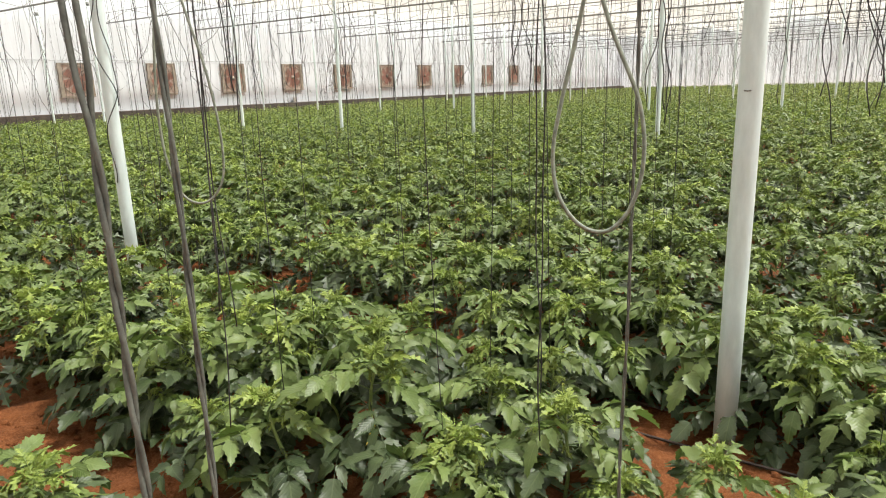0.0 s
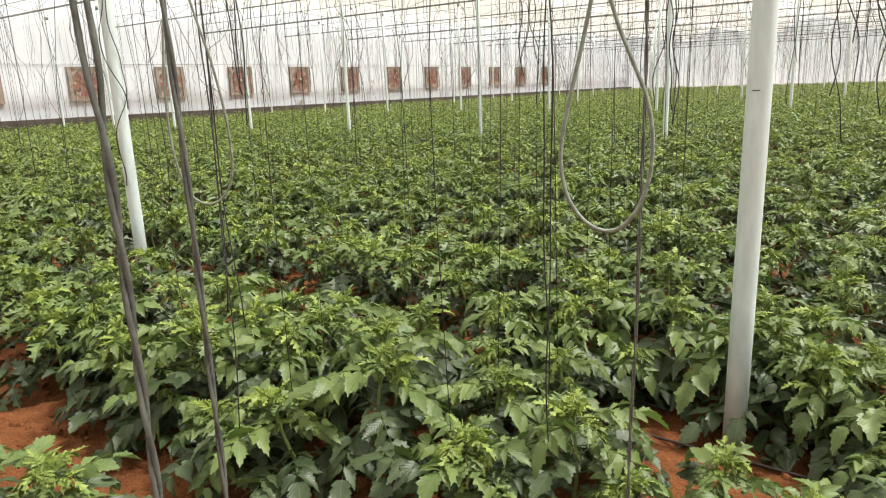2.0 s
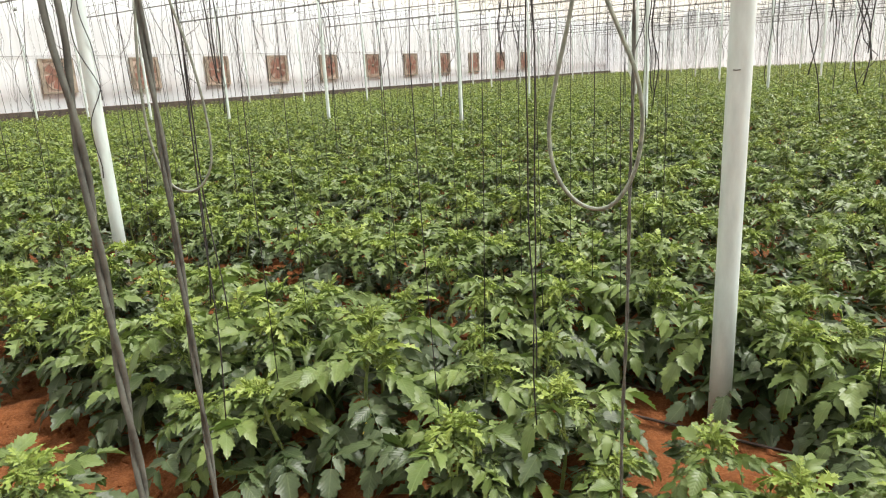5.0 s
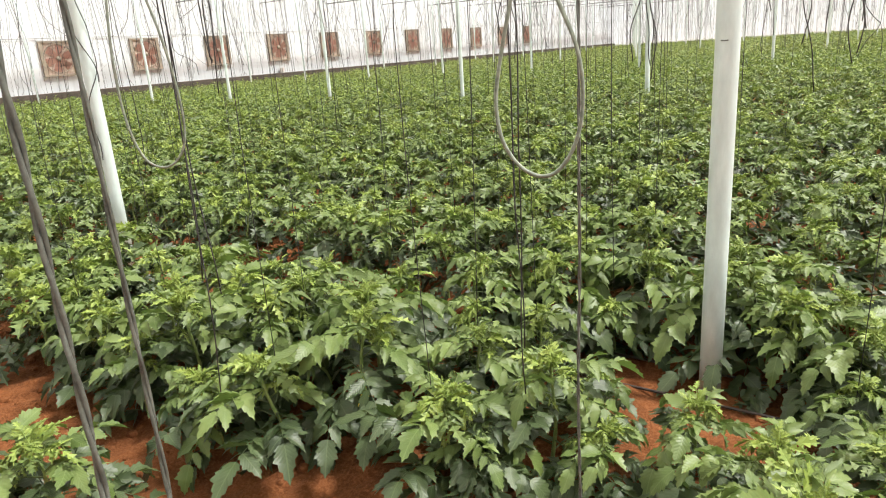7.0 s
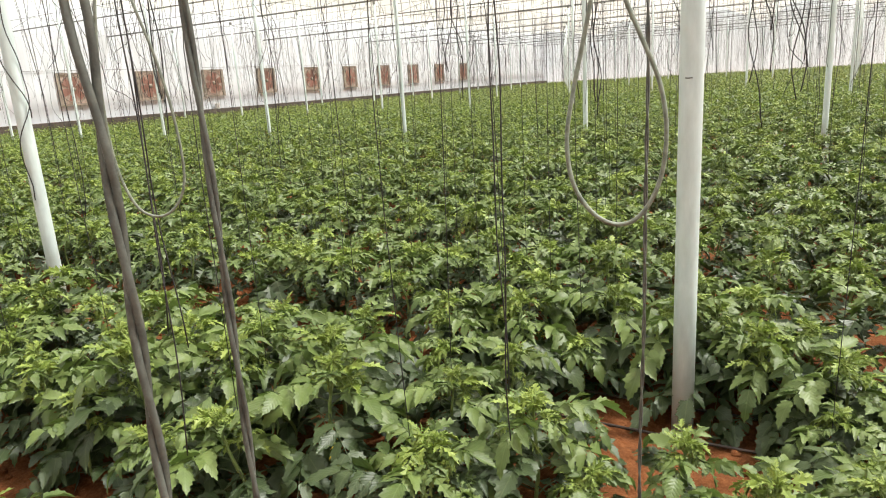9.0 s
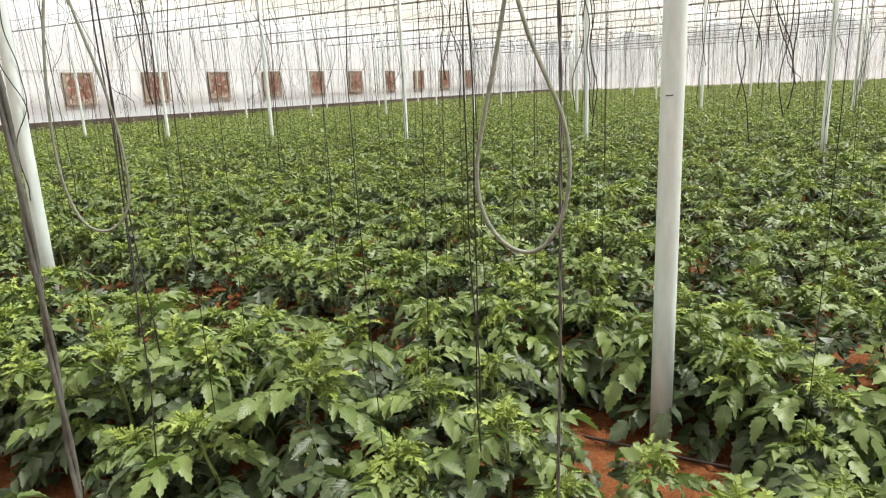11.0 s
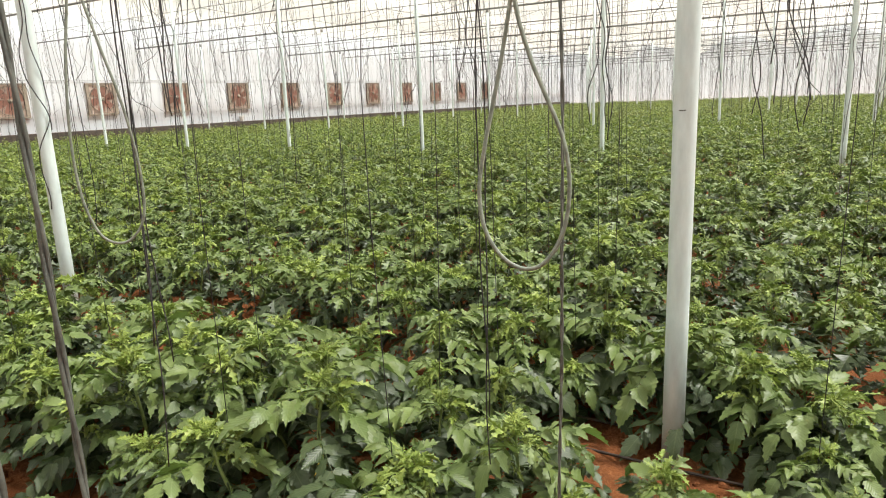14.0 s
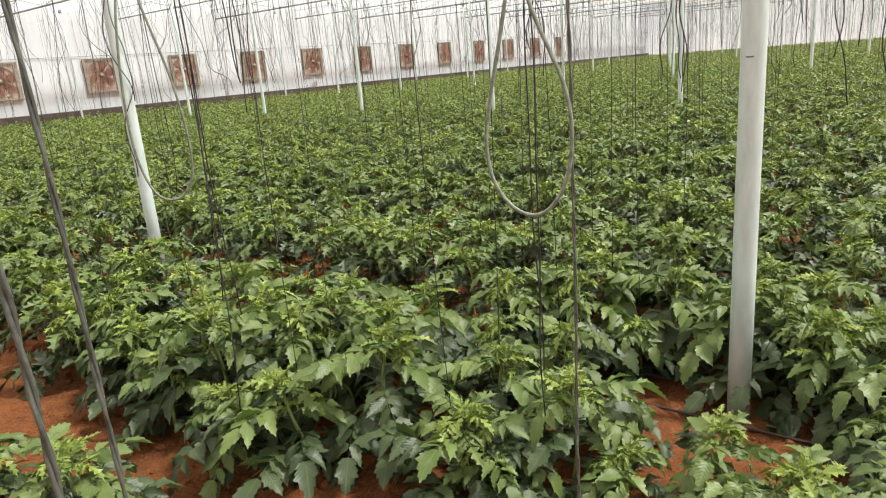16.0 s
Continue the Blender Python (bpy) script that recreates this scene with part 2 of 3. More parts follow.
def put_leaflet(lod, base, along, normal, length, width, fold, droop, twist, rng):
    v, tri, uv = SHAPES[lod]
    v = v.copy()
    wave = 0.05 * np.sin(v[:, 0] * 9 + rng.uniform(0, 6)) * np.abs(v[:, 1]) * 3
    z = fold * np.abs(v[:, 1]) * width + wave * width - droop * v[:, 0] ** 2
    p = np.stack([v[:, 0] - 0.3 * droop * droop * v[:, 0] ** 3, v[:, 1] * width + twist * v[:, 0] ** 2, z], 1) * length
    x = np.array(along) / np.linalg.norm(along)
    y = np.cross(normal, x)
    y /= np.linalg.norm(y)
    m = np.stack([x, y, np.cross(x, y)], 1)
    return p @ m.T + np.array(base), tri, uv


def join(pieces):
    vs, ts, us, base = [], [], [], 0
    for v, t, u in pieces:
        vs.append(v), ts.append(t + base), us.append(u)
        base += len(v)
    return np.concatenate(vs), np.concatenate(ts), np.concatenate(us)


def rachis(points, r0, r1, sides=3):
    pts = np.array(points)
    k = len(pts)
    v = np.zeros((k * sides, 3))
    for i in range(k):
        d = pts[min(i + 1, k - 1)] - pts[max(i - 1, 0)]
        d /= np.linalg.norm(d)
        a = np.cross(d, (0.2, 0.1, 1.0))
        a /= np.linalg.norm(a) + 1e-9
        b = np.cross(d, a)
        r = r0 + (r1 - r0) * i / (k - 1)
        for j in range(sides):
            q = 2 * math.pi * j / sides
            v[i * sides + j] = pts[i] + r * (a * math.cos(q) + b * math.sin(q))
    tri = []
    for i in range(k - 1):
        for j in range(sides):
            p, q = i * sides + j, i * sides + (j + 1) % sides
            tri += [(p, q, q + sides), (p, q + sides, p + sides)]
    return v, np.array(tri), np.full((len(v), 2), 0.5)


def compound_leaf(lod, origin, azimuth, rise, length, droop, rng, pairs=3, sag=0.10):
    """A pinnate leaf: an arching stalk with paired leaflets and a large one at its tip; sag lets the leaflets hang."""
    young = length < 0.23
    slim = (0.85 if lod < 2 else 1.15) if young else 1.12
    out = np.array([math.cos(azimuth), math.sin(azimuth), 0.0])
    across = np.array([-out[1], out[0], 0.0])
    down = np.array([0, 0, -1.0])
    bend = rng.uniform(-0.3, 0.3)

    def at(s):
        return np.array(origin) + length * (out * (s * math.cos(rise) + 0.25 * min(rise, 1.0) * droop * s * s - 0.12 * droop * s ** 3)
                                            + across * bend * s * s - down * (s * math.sin(rise) - droop * s * s))
    pieces = []
    if lod < 2:
        pieces.append(rachis([at(s) for s in np.linspace(0, 1, 6 if lod == 0 else 4)], 0.0034, 0.0013))
    stations = np.linspace(0.26, 0.86, pairs) if pairs > 1 else [0.55]
    sizes = (0.20, 0.29, 0.34, 0.31, 0.26) if not young else (0.22, 0.30, 0.33, 0.29, 0.22)
    for i, s in enumerate(stations):
        d = at(min(s + 0.05, 1.05)) - at(s - 0.05)
        d /= np.linalg.norm(d)
        y = np.cross((0, 0, 1.0), d)
        y /= np.linalg.norm(y)
        up = np.cross(d, y)
        size = length * sizes[min(i, 4)] * rng.uniform(0.85, 1.2)
        for sign in (-1, 1):
            a = rng.uniform(0.7, 1.15)
            along = d * math.cos(a) + y * sign * math.sin(a) + up * rng.uniform(-0.35, 0.3) + down * sag * rng.uniform(0.4, 1.5)
            wild = 1.5 if lod in (2, 3) and not young else 1.0
            nrm = up + (y * sign * rng.uniform(-0.4, 0.8) + d * rng.uniform(-0.6, 0.4)) * wild
            pieces.append(put_leaflet(lod, at(s) + y * sign * 0.012 * length, along, nrm, size * rng.uniform(0.85, 1.15),
                                      slim * rng.uniform(0.50, 0.72), rng.uniform(0.0, 0.8), rng.uniform(0.0, 0.65), rng.uniform(-0.25, 0.25), rng))
            if lod == 0 and i < pairs - 1 and rng.random() < 0.5:
                pieces.append(put_leaflet(1, at(s + 0.09), along, nrm, size * 0.38, 0.75, 0.3, 0.2, 0, rng))
    d = at(1.0) - at(0.92)
    d /= np.linalg.norm(d)
    y = np.cross((0, 0, 1.0), d)
    y /= np.linalg.norm(y)
    pieces.append(put_leaflet(lod, at(0.97), d + down * 0.3 * sag, np.cross(d, y) + y * rng.uniform(-0.4, 0.4), length * rng.uniform(0.36, 0.48),
                              slim * rng.uniform(0.52, 0.70), rng.uniform(0.0, 0.7), rng.uniform(0.1, 0.5), rng.uniform(-0.1, 0.1), rng))
    return join(pieces)


def plant_plan(rng, height):
    """Stalk points and the leaves of one tomato plant: (age, origin, azimuth, rise, length, droop, pairs)."""
    lean = rng.uniform(-0.07, 0.07, 2)
    stalk = [np.array([lean[0] * s * s + 0.010 * math.sin(7 * s), lean[1] * s * s + 0.010 * math.cos(6 * s), s * height]) for s in np.linspace(0, 1, 7)]

    def on(s):
        i = min(int(s * 6), 5)
        return stalk[i] + (stalk[i + 1] - stalk[i]) * (s * 6 - i)
    leaves, a = [], rng.uniform(0, 6.28)
    n = 15
    for i in range(n):
        u = i / (n - 1)
        a += 2.4 + rng.uniform(-0.35, 0.35)
        length = (0.36 - 0.12 * u * u) * rng.uniform(0.82, 1.15) * (0.8 if i < 2 else 1)
        rise = 0.28 + 0.55 * u + rng.uniform(-0.25, 0.3)
        droop = 0.50 + 0.06 * u + rng.uniform(-0.22, 0.25) - (0.15 if i < 3 else 0)
        # age 0 brings the mature green with the lower plant's shade in its colour
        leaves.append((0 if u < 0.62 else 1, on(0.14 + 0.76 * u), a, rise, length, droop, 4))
    tips = []
    # the head of the plant, and a side shoot lower down
    side = on(0.62) + np.array([math.cos(a) * 0.07, math.sin(a) * 0.07, 0.03])
    for i in range(19):
        a += 2.4 + rng.uniform(-0.3, 0.3)
        u = i / 12 if i < 13 else (i - 13) / 5
        root = on(0.84 + 0.16 * u) if i < 13 else side + np.array([0, 0, 0.07 * u])
        size = 0.195 - 0.12 * u if i < 13 else 0.13 - 0.05 * u
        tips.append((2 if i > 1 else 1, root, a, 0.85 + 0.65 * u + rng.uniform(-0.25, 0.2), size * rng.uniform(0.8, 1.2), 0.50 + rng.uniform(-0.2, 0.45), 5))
    return stalk, leaves, tips


GREENS = (LEAF_OLD_SHADED, LEAF_MID, LEAF_NEW)


def plant_parts(lod, seed, height, flowers):
    """The meshes of one plant kind, as (name, mesh)."""
    r = np.random.default_rng(seed)
    stalk, leaves, tips = plant_plan(r, height)
    made = []
    v, t, u = rachis(stalk, 0.0085, 0.005, 7)
    made.append(("stem", array_mesh("stem", v, t, [STEM], None, u)))
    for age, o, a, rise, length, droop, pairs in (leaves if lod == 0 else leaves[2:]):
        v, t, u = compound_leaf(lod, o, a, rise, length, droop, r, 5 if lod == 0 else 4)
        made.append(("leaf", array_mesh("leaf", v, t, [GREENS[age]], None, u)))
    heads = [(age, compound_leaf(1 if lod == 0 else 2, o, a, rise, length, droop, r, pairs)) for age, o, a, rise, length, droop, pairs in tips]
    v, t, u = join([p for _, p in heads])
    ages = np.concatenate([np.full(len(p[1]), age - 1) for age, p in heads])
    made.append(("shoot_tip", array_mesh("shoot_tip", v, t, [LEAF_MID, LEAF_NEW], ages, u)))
    if flowers:
        pieces = []
        a0 = 0.0
        base = stalk[3]
        for k in range(6):
            c = base + np.array([math.cos(a0) * (0.14 + 0.012 * k), math.sin(a0) * (0.14 + 0.012 * k), 0.03 - 0.012 * k]) + r.uniform(-0.012, 0.012, 3)
            for j in range(5):
                q = j * 1.2566 + k
                pieces.append(put_leaflet(3, c, (math.cos(q), math.sin(q), -0.6), (0.1, 0, 1), 0.017, 0.42, 0.2, 0.3, 0, r))
        arm = [base, base + np.array([0.07, 0, 0.035]), base + np.array([0.14, 0, 0.03]), base + np.array([0.20, 0, -0.03])]
        v, t, u = rachis(arm, 0.0028, 0.0014, 5)
        made.append(("flower_stalk", array_mesh("flower_stalk", v, t, [STEM], None, u)))
        v, t, u = join(pieces)
        made.append(("flower_truss", array_mesh("flower_truss", v, t, [PETAL], None, u)))
    return made


def plant_thing(parts, label):
    root = tagged(new("tomato_plant"), label, "tomato plant", "tomato plants in rows")
    for name, me in parts:
        ob = new(name, me)
        ob.parent = root
    return root


PLANT_LABEL = "knee-high green tomato plant with serrated leaves in red soil"
FLOWER_LABEL = "green tomato plant with small yellow flowers in red soil"

# ---------------------------------------------------------------- the field's plan: beds run along x
BED0, PITCH = 1.95, 1.40
POST_X0, POST_DX = -0.30, 3.95
WALL_X, BACK_Y, EAVE = -30.75, 73.0, 4.9


def ground_height(x, y):
    """Low ridges under the beds, trodden furrows between, clods everywhere."""
    u = np.mod(y - BED0 + PITCH / 2, PITCH) - PITCH / 2
    ridge = 0.075 * np.exp(-(np.abs(u) / 0.53) ** 4)
    return ridge


def build_ground():
    near_x, near_y = np.arange(-5.2, 1.6, 0.035), np.arange(-0.6, 5.2, 0.035)
    xs = np.concatenate([[-140, -80, -50, -36], np.arange(-30, -5.2, 0.8), near_x, np.arange(1.8, 12, 0.8), [20, 40, 80, 140]])
    ys = np.concatenate([[-140, -80, -40, -20, -8, -4, -2], near_y, np.arange(5.3, 20, 0.175), np.arange(20, 76, 0.9), [90, 120, 200, 300]])
    gx, gy = np.meshgrid(xs, ys)
    gz = ground_height(gx, gy)
    inner = (gx > -5.3) & (gx < 1.7) & (gy > -0.7) & (gy < 5.3)
    idx = np.argwhere(inner)
    for i, j in idx:
        p = (gx[i, j], gy[i, j], 0)
        gz[i, j] += 0.035 * (noise.noise((p[0] * 3, p[1] * 3, 1.0))) + 0.022 * noise.noise((p[0] * 11, p[1] * 11, 4.0)) \
            + 0.012 * abs(noise.noise((p[0] * 27, p[1] * 27, 7.0)))
    h, w = gx.shape
    v = np.stack([gx.ravel(), gy.ravel(), gz.ravel()], 1)
    a = (np.arange(h - 1)[:, None] * w + np.arange(w - 1)[None, :]).ravel()
    tri = np.concatenate([np.stack([a, a + 1, a + w + 1], 1), np.stack([a, a + w + 1, a + w], 1)])
    tagged(new("ground", array_mesh("ground", v, tri, [SOIL])), "red-brown cultivated greenhouse soil with low beds", "ground", "", "structure")


build_ground()


# ---------------------------------------------------------------- greenhouse shell
def film_sheet(name, rows_of_points, mat, label, thickness=0.012):
    bm = bmesh.new()
    grid = [[bm.verts.new(p) for p in row] for row in rows_of_points]
    for a, b in zip(grid, grid[1:]):
        for k in range(len(a) - 1):
            bm.faces.new((a[k], a[k + 1], b[k + 1], b[k]))
    bmesh.ops.recalc_face_normals(bm, faces=bm.faces)
    bmesh.ops.solidify(bm, geom=bm.faces[:], thickness=thickness)
    ob = part(name, bm, mat)
    ob.visible_shadow = False
    return tagged(ob, label, "ceiling" if name == "ceiling" else "wall", "", "structure")


def arch(x):
    u = ((x - POST_X0) / (2 * POST_DX)) % 1.0
    return EAVE + 1.7 * math.sin(math.pi * u) ** 0.9


def build_shell():
    x1 = 14.0
    xs = list(np.arange(WALL_X, x1 + 0.1, 0.5))
    film_sheet("ceiling", [[(x, y, arch(x)) for x in xs] for y in (-9, 12, 33, 54, BACK_Y)], FILM_ROOF,
               "arched white translucent film roof of the greenhouse")
    zs = (0.0, 0.95, 2.0, 3.2, EAVE, 6.7)
    film_sheet("wall_west", [[(WALL_X, y, z) for y in np.arange(-9, BACK_Y + 0.1, 1.3)] for z in (0.70, 2.0, 3.2, 4.4, arch(WALL_X) + 0.03)], FILM_WALL, "white translucent film side wall with exhaust fans")
    film_sheet("wall_north", [[(x, BACK_Y, z) for x in np.arange(WALL_X, x1, 1.3)] for z in zs], FILM_WALL, "white translucent film end wall")
    film_sheet("wall_south", [[(x, -9, z) for x in np.arange(WALL_X, x1, 1.3)] for z in zs], FILM_WALL, "white translucent film end wall")
    film_sheet("wall_east", [[(x1, y, z) for y in np.arange(-9, BACK_Y + 0.1, 1.3)] for z in zs], FILM_WALL, "white translucent film side wall")
    rail = part("wall_rail", tube(bmesh.new(), [(WALL_X + 0.05, -8.9, 2.92), (WALL_X + 0.05, 30, 2.92), (WALL_X + 0.05, BACK_Y - 0.1, 2.92)], 0.009, 6), BEAM)
    tagged(rail, "thin steel rail holding the wall film", "rail", "", "structure")
    base = part("base_wall", box(bmesh.new(), WALL_X - 0.1, -9, 0, WALL_X + 0.38, BACK_Y, 0.69, 0.01), KERB, None, "", False)
    tagged(base, "dark weathered low base wall under the film", "wall", "", "structure")


build_shell()


def build_fan():
    """An exhaust fan in the film wall: square housing, round shroud, slatted shutter, six blades."""
    root = tagged(new("exhaust_fan"), "square rusty exhaust fan set in the white film wall", "exhaust fan", "fans along the side wall")
    s = 0.72
    bm = bmesh.new()
    for a in ((-s, -s, s, -s + 0.07), (-s, s - 0.07, s, s), (-s, -s + 0.07, -s + 0.15, s - 0.07), (s - 0.15, -s + 0.07, s, s - 0.07)):
        box(bm, 0.0, a[0], a[1], 0.09, a[2], a[3])
    part("housing", bm, DULL, root, "dark rusted sheet housing", False)
    part("back_plate", box(bmesh.new(), 0.006, -s + 0.07, -s + 0.07, 0.02, s - 0.07, s - 0.07), RUST, root, "rusty brown back plate", False)
    for k in range(9):
        z = -s + 0.12 + k * 0.147
        bm = bmesh.new()
        box(bm, 0.022, -s + 0.08, z, 0.03, s - 0.08, z + 0.12)
        for v in bm.verts:
            v.co.x += (v.co.z - z) * 0.10
        part("slat", bm, RUST, root, "", False)
    bm = bmesh.new()
    tube(bm, [(0.07, 0.6 * math.cos(a), 0.6 * math.sin(a)) for a in np.linspace(0, 2 * math.pi, 33)], 0.018, 6)
    part("shroud_ring", bm, DULL, root)
    hub = part("hub", tube(bmesh.new(), [(0.03, 0, 0), (0.10, 0, 0)], 0.1, 12), DULL, root)
    for k in range(6):
        bm = bmesh.new()
        a = k * math.pi / 3 + 0.3
        ring = []
        for r, w, tw in ((0.10, 0.07, 0.5), (0.30, 0.14, 0.35), (0.55, 0.17, 0.2)):
            for sgn in (-1, 1):
                y, z = r, sgn * w
                ring.append(bm.verts.new((0.065 + 0.25 * sgn * w * tw, y * math.cos(a) - z * math.sin(a), y * math.sin(a) + z * math.cos(a))))
        for i in (0, 2):
            bm.faces.new((ring[i], ring[i + 1], ring[i + 3], ring[i + 2]))
        bmesh.ops.solidify(bm, geom=bm.faces[:], thickness=0.006)
        part("blade", bm, RED, hub, "faded red fan blade", False)
    return root


fan = build_fan()
for k in range(12):
    m = pose(WALL_X + 0.02, 18.99 + 4.0 * (k - 2) - 0.72, 2.09)
    if k == 0:
        fan.matrix_basis = m
    else:
        copy_thing(fan, m)


# ---------------------------------------------------------------- posts and roof frame
def post_y(i, j):
    return 11.95 + 10.0 * (j - 1)


def build_post(height=EAVE, radius=0.041):
    root = tagged(new("steel_post"), "tall round galvanised steel greenhouse post", "post", "posts carrying the roof")
    bm = bmesh.new()
    tube(bm, [(0, 0, -0.05), (0, 0, 0.6), (0, 0, 1.365), (0, 0, 2.6), (0, 0, height - 0.4)], radius, 20)
    part("pipe", bm, GALV, root)
    part("collar", tube(bmesh.new(), [(0, 0, height - 0.52), (0, 0, height - 0.4)], radius + 0.008, 16), BEAM, root, "dull steel collar")
    return root


post = build_post()
post.matrix_basis = pose(-0.566, 2.672, 0)
part("scuff", tube(bmesh.new(), [(0.012 + 0.0, -0.0412, 1.372), (0.0, -0.0424, 1.371), (-0.012, -0.0410, 1.372)], 0.0022, 5), CORD, post, "dark scratch on the post")
far_post = build_post()
far_post.matrix_basis = pose(-4.45, 2.42, 0)
for j in range(1, 8):
    for i in range(-1, 8):
        x, y = POST_X0 - POST_DX * i, post_y(i, j)
        if x > WALL_X + 0.5:
            copy_thing(far_post, pose(x, y, 0) if (i, j) != (0, 1) else pose(-0.46, 11.2, 0))


def post_twine(parent, seed):
    """A length of black twine tied high on the post and trailing down its side."""
    r = np.random.default_rng(seed)
    for k in range(2):
        pts = []
        for i in range(65):
            u = i / 64
            z = 3.6 - (2.75 - 0.5 * k) * u
            a = -0.55 + 0.95 * math.sin(u * 11 + k * 2.4) + 0.5 * math.sin(u * 27 + k)
            d = 0.0445 + 0.022 * abs(math.sin(u * 13 + k))
            pts.append((d * math.cos(a), d * math.sin(a), z))
        part("twine", tube(bmesh.new(), pts, 0.0034, 5), TWINE, parent, "loose black twine tied to the post")


post_twine(far_post, 3)


def build_beam(y, thick):
    root = tagged(new("roof_truss"), "weathered steel roof truss spanning between the posts", "roof truss", "roof trusses")
    x0, x1, slope, z = WALL_X + 0.004, 13.998, 0.05, 4.42
    part("lower_chord", tube(bmesh.new(), [(x0, y + slope * x0, z), (-8, y - 8 * slope, z), (x1, y + slope * x1, z)], thick, 8), BEAM, root)
    part("upper_chord", tube(bmesh.new(), [(x0, y + slope * x0, z + 0.42), (x1, y + slope * x1, z + 0.42)], thick * 0.42, 6), BEAM, root)
    x = POST_X0 + 3 * POST_DX
    k = 0
    while x > x0 + 2:
        xa, xb = x, x - POST_DX / 2
        lo, hi = (z, z + 0.42) if k % 2 else (z + 0.42, z)
        part("brace", tube(bmesh.new(), [(xa, y + slope * xa, lo), (xb, y + slope * xb, hi)], 0.008, 5), BEAM, root)
        x -= POST_DX / 2
        k += 1
    return root


for j in range(1, 14):
    build_beam(11.95 + 5.0 * (j - 1) + 0.02, 0.032 if j % 2 else 0.022)


def build_crop_wire(y, z):
    bm = bmesh.new()
    tube(bm, [(WALL_X + 0.3, y - 0.05, z), (-20, y, z - 0.03), (-10, y, z + 0.02), (0, y, z - 0.02), (13, y, z)], 0.0018, 4)
    return tagged(part("crop_wire", bm, BEAM), "thin steel wire strung above the crop row", "wire", "overhead crop wires")


WIRE_Z = 4.25
wire_ys = [BED0 + PITCH * b for b in range(0, 50)]
for y in [0.31, 0.64, 0.77, 1.06, 1.697, 2.02, 3.87, 5.72] + [w for k, w in enumerate(wire_ys) if w < 16 or k % 3 == 0]:
    build_crop_wire(y, WIRE_Z)


# ---------------------------------------------------------------- plants
def seen_from_path(x, y, margin=0.0):
    """The wedge of the field that lies before the camera's place."""
    return x < 0.9 + 0.05 * y + margin and x > -1.0 - 3.3 * max(y, 0.2) - margin


spots = []
r_field = np.random.default_rng(11)
for b in range(0, 51):
    for side in (-0.34, 0.02, 0.36):
        if b == 0 and side < 0:
            continue
        y0 = BED0 + PITCH * b + side
        x = 2.6 + r_field.uniform(-0.2, 0.2)
        while x > WALL_X + 1.3:
            px, py = x + r_field.uniform(-0.08, 0.08), y0 + r_field.uniform(-0.07, 0.07)
            bare = b == 0 and (-1.42 < px < 0.1 or px > -1.6 and side > 0.3) or -4.75 < px < -4.2 and py < 2.5
            if seen_from_path(px, py) and y0 < BACK_Y - 1.4 and not bare:
                spots.append((px, py))
            x -= 0.41
# the row along the trodden path, plant by plant, then on towards the side wall
spots += [(-0.30, 2.80), (-0.02, 2.72), (0.26, 2.74), (-0.06, 2.46), (-1.16, 2.36), (-1.02, 2.80), (-1.30, 2.78), (-1.62, 2.70), (-1.98, 1.40), (-2.45, 1.38), (-2.80, 1.42),
          (-3.40, 1.40), (-0.66, 1.80), (-0.80, 2.14), (-0.62, 2.94), (-0.98, 1.62),
          (0.30, 1.66), (0.08, 1.98), (0.05, 2.22), (0.30, 2.35), (-1.22, 2.02), (-1.40, 2.28), (-0.02, 1.50), (-0.20, 1.74), (-0.40, 1.96), (-0.84, 1.88), (-1.12, 1.62), (-1.55, 1.75), (-1.72, 1.50), (-2.06, 1.74), (-2.36, 1.58),
          (-2.68, 1.68), (-2.98, 1.50), (-3.24, 1.54), (-3.52, 1.72), (-3.78, 1.48), (-4.15, 1.56), (-4.55, 1.62)]
spots += [(-4.95 - 0.38 * k + r_field.uniform(-0.05, 0.05), 1.60 + r_field.uniform(-0.1, 0.1)) for k in range(10)]
spots.sort(key=lambda p: math.hypot(p[0] + 0.6, p[1] - 0.6))
LOW_PLANTS = {(-0.06, 2.46): 0.62, (-1.16, 2.36): 0.75, (-1.02, 2.80): 0.72, (-0.66, 1.80): 0.62, (-0.80, 2.14): 0.52, (-1.98, 1.40): 0.8, (-2.45, 1.38): 0.8, (-2.80, 1.42): 0.85,
              (-0.98, 1.62): 0.7, (-0.40, 1.96): 0.68, (-0.20, 1.74): 0.86, (-0.84, 1.88): 0.88, (0.08, 1.98): 0.76, (0.05, 2.22): 0.62, (0.30, 2.35): 0.7, (-1.55, 1.75): 1.05, (-1.40, 2.28): 0.75}
front = [(-1.95, 0.80), (-2.3, 0.66), (-2.6, 0.58), (-2.95, 0.5), (-3.3, 0.46)]

HERO = [plant_parts(0, 20 + k, (0.39, 0.43, 0.36, 0.41, 0.44, 0.38)[k], k == 1) for k in range(6)]
NEAR = [plant_parts(1, 40 + k, (0.39, 0.43, 0.36, 0.41, 0.44, 0.38)[k], False) for k in range(6)]
hero_roots = [plant_thing(p, FLOWER_LABEL if k == 1 else PLANT_LABEL) for k, p in enumerate(HERO)]
near_roots = [plant_thing(p, PLANT_LABEL) for p in NEAR]


def plant_scale(x, y):
    return 0.93 + 0.13 * noise.noise((x * 0.9, y * 0.9, 3.0)) + random.uniform(-0.11, 0.11)


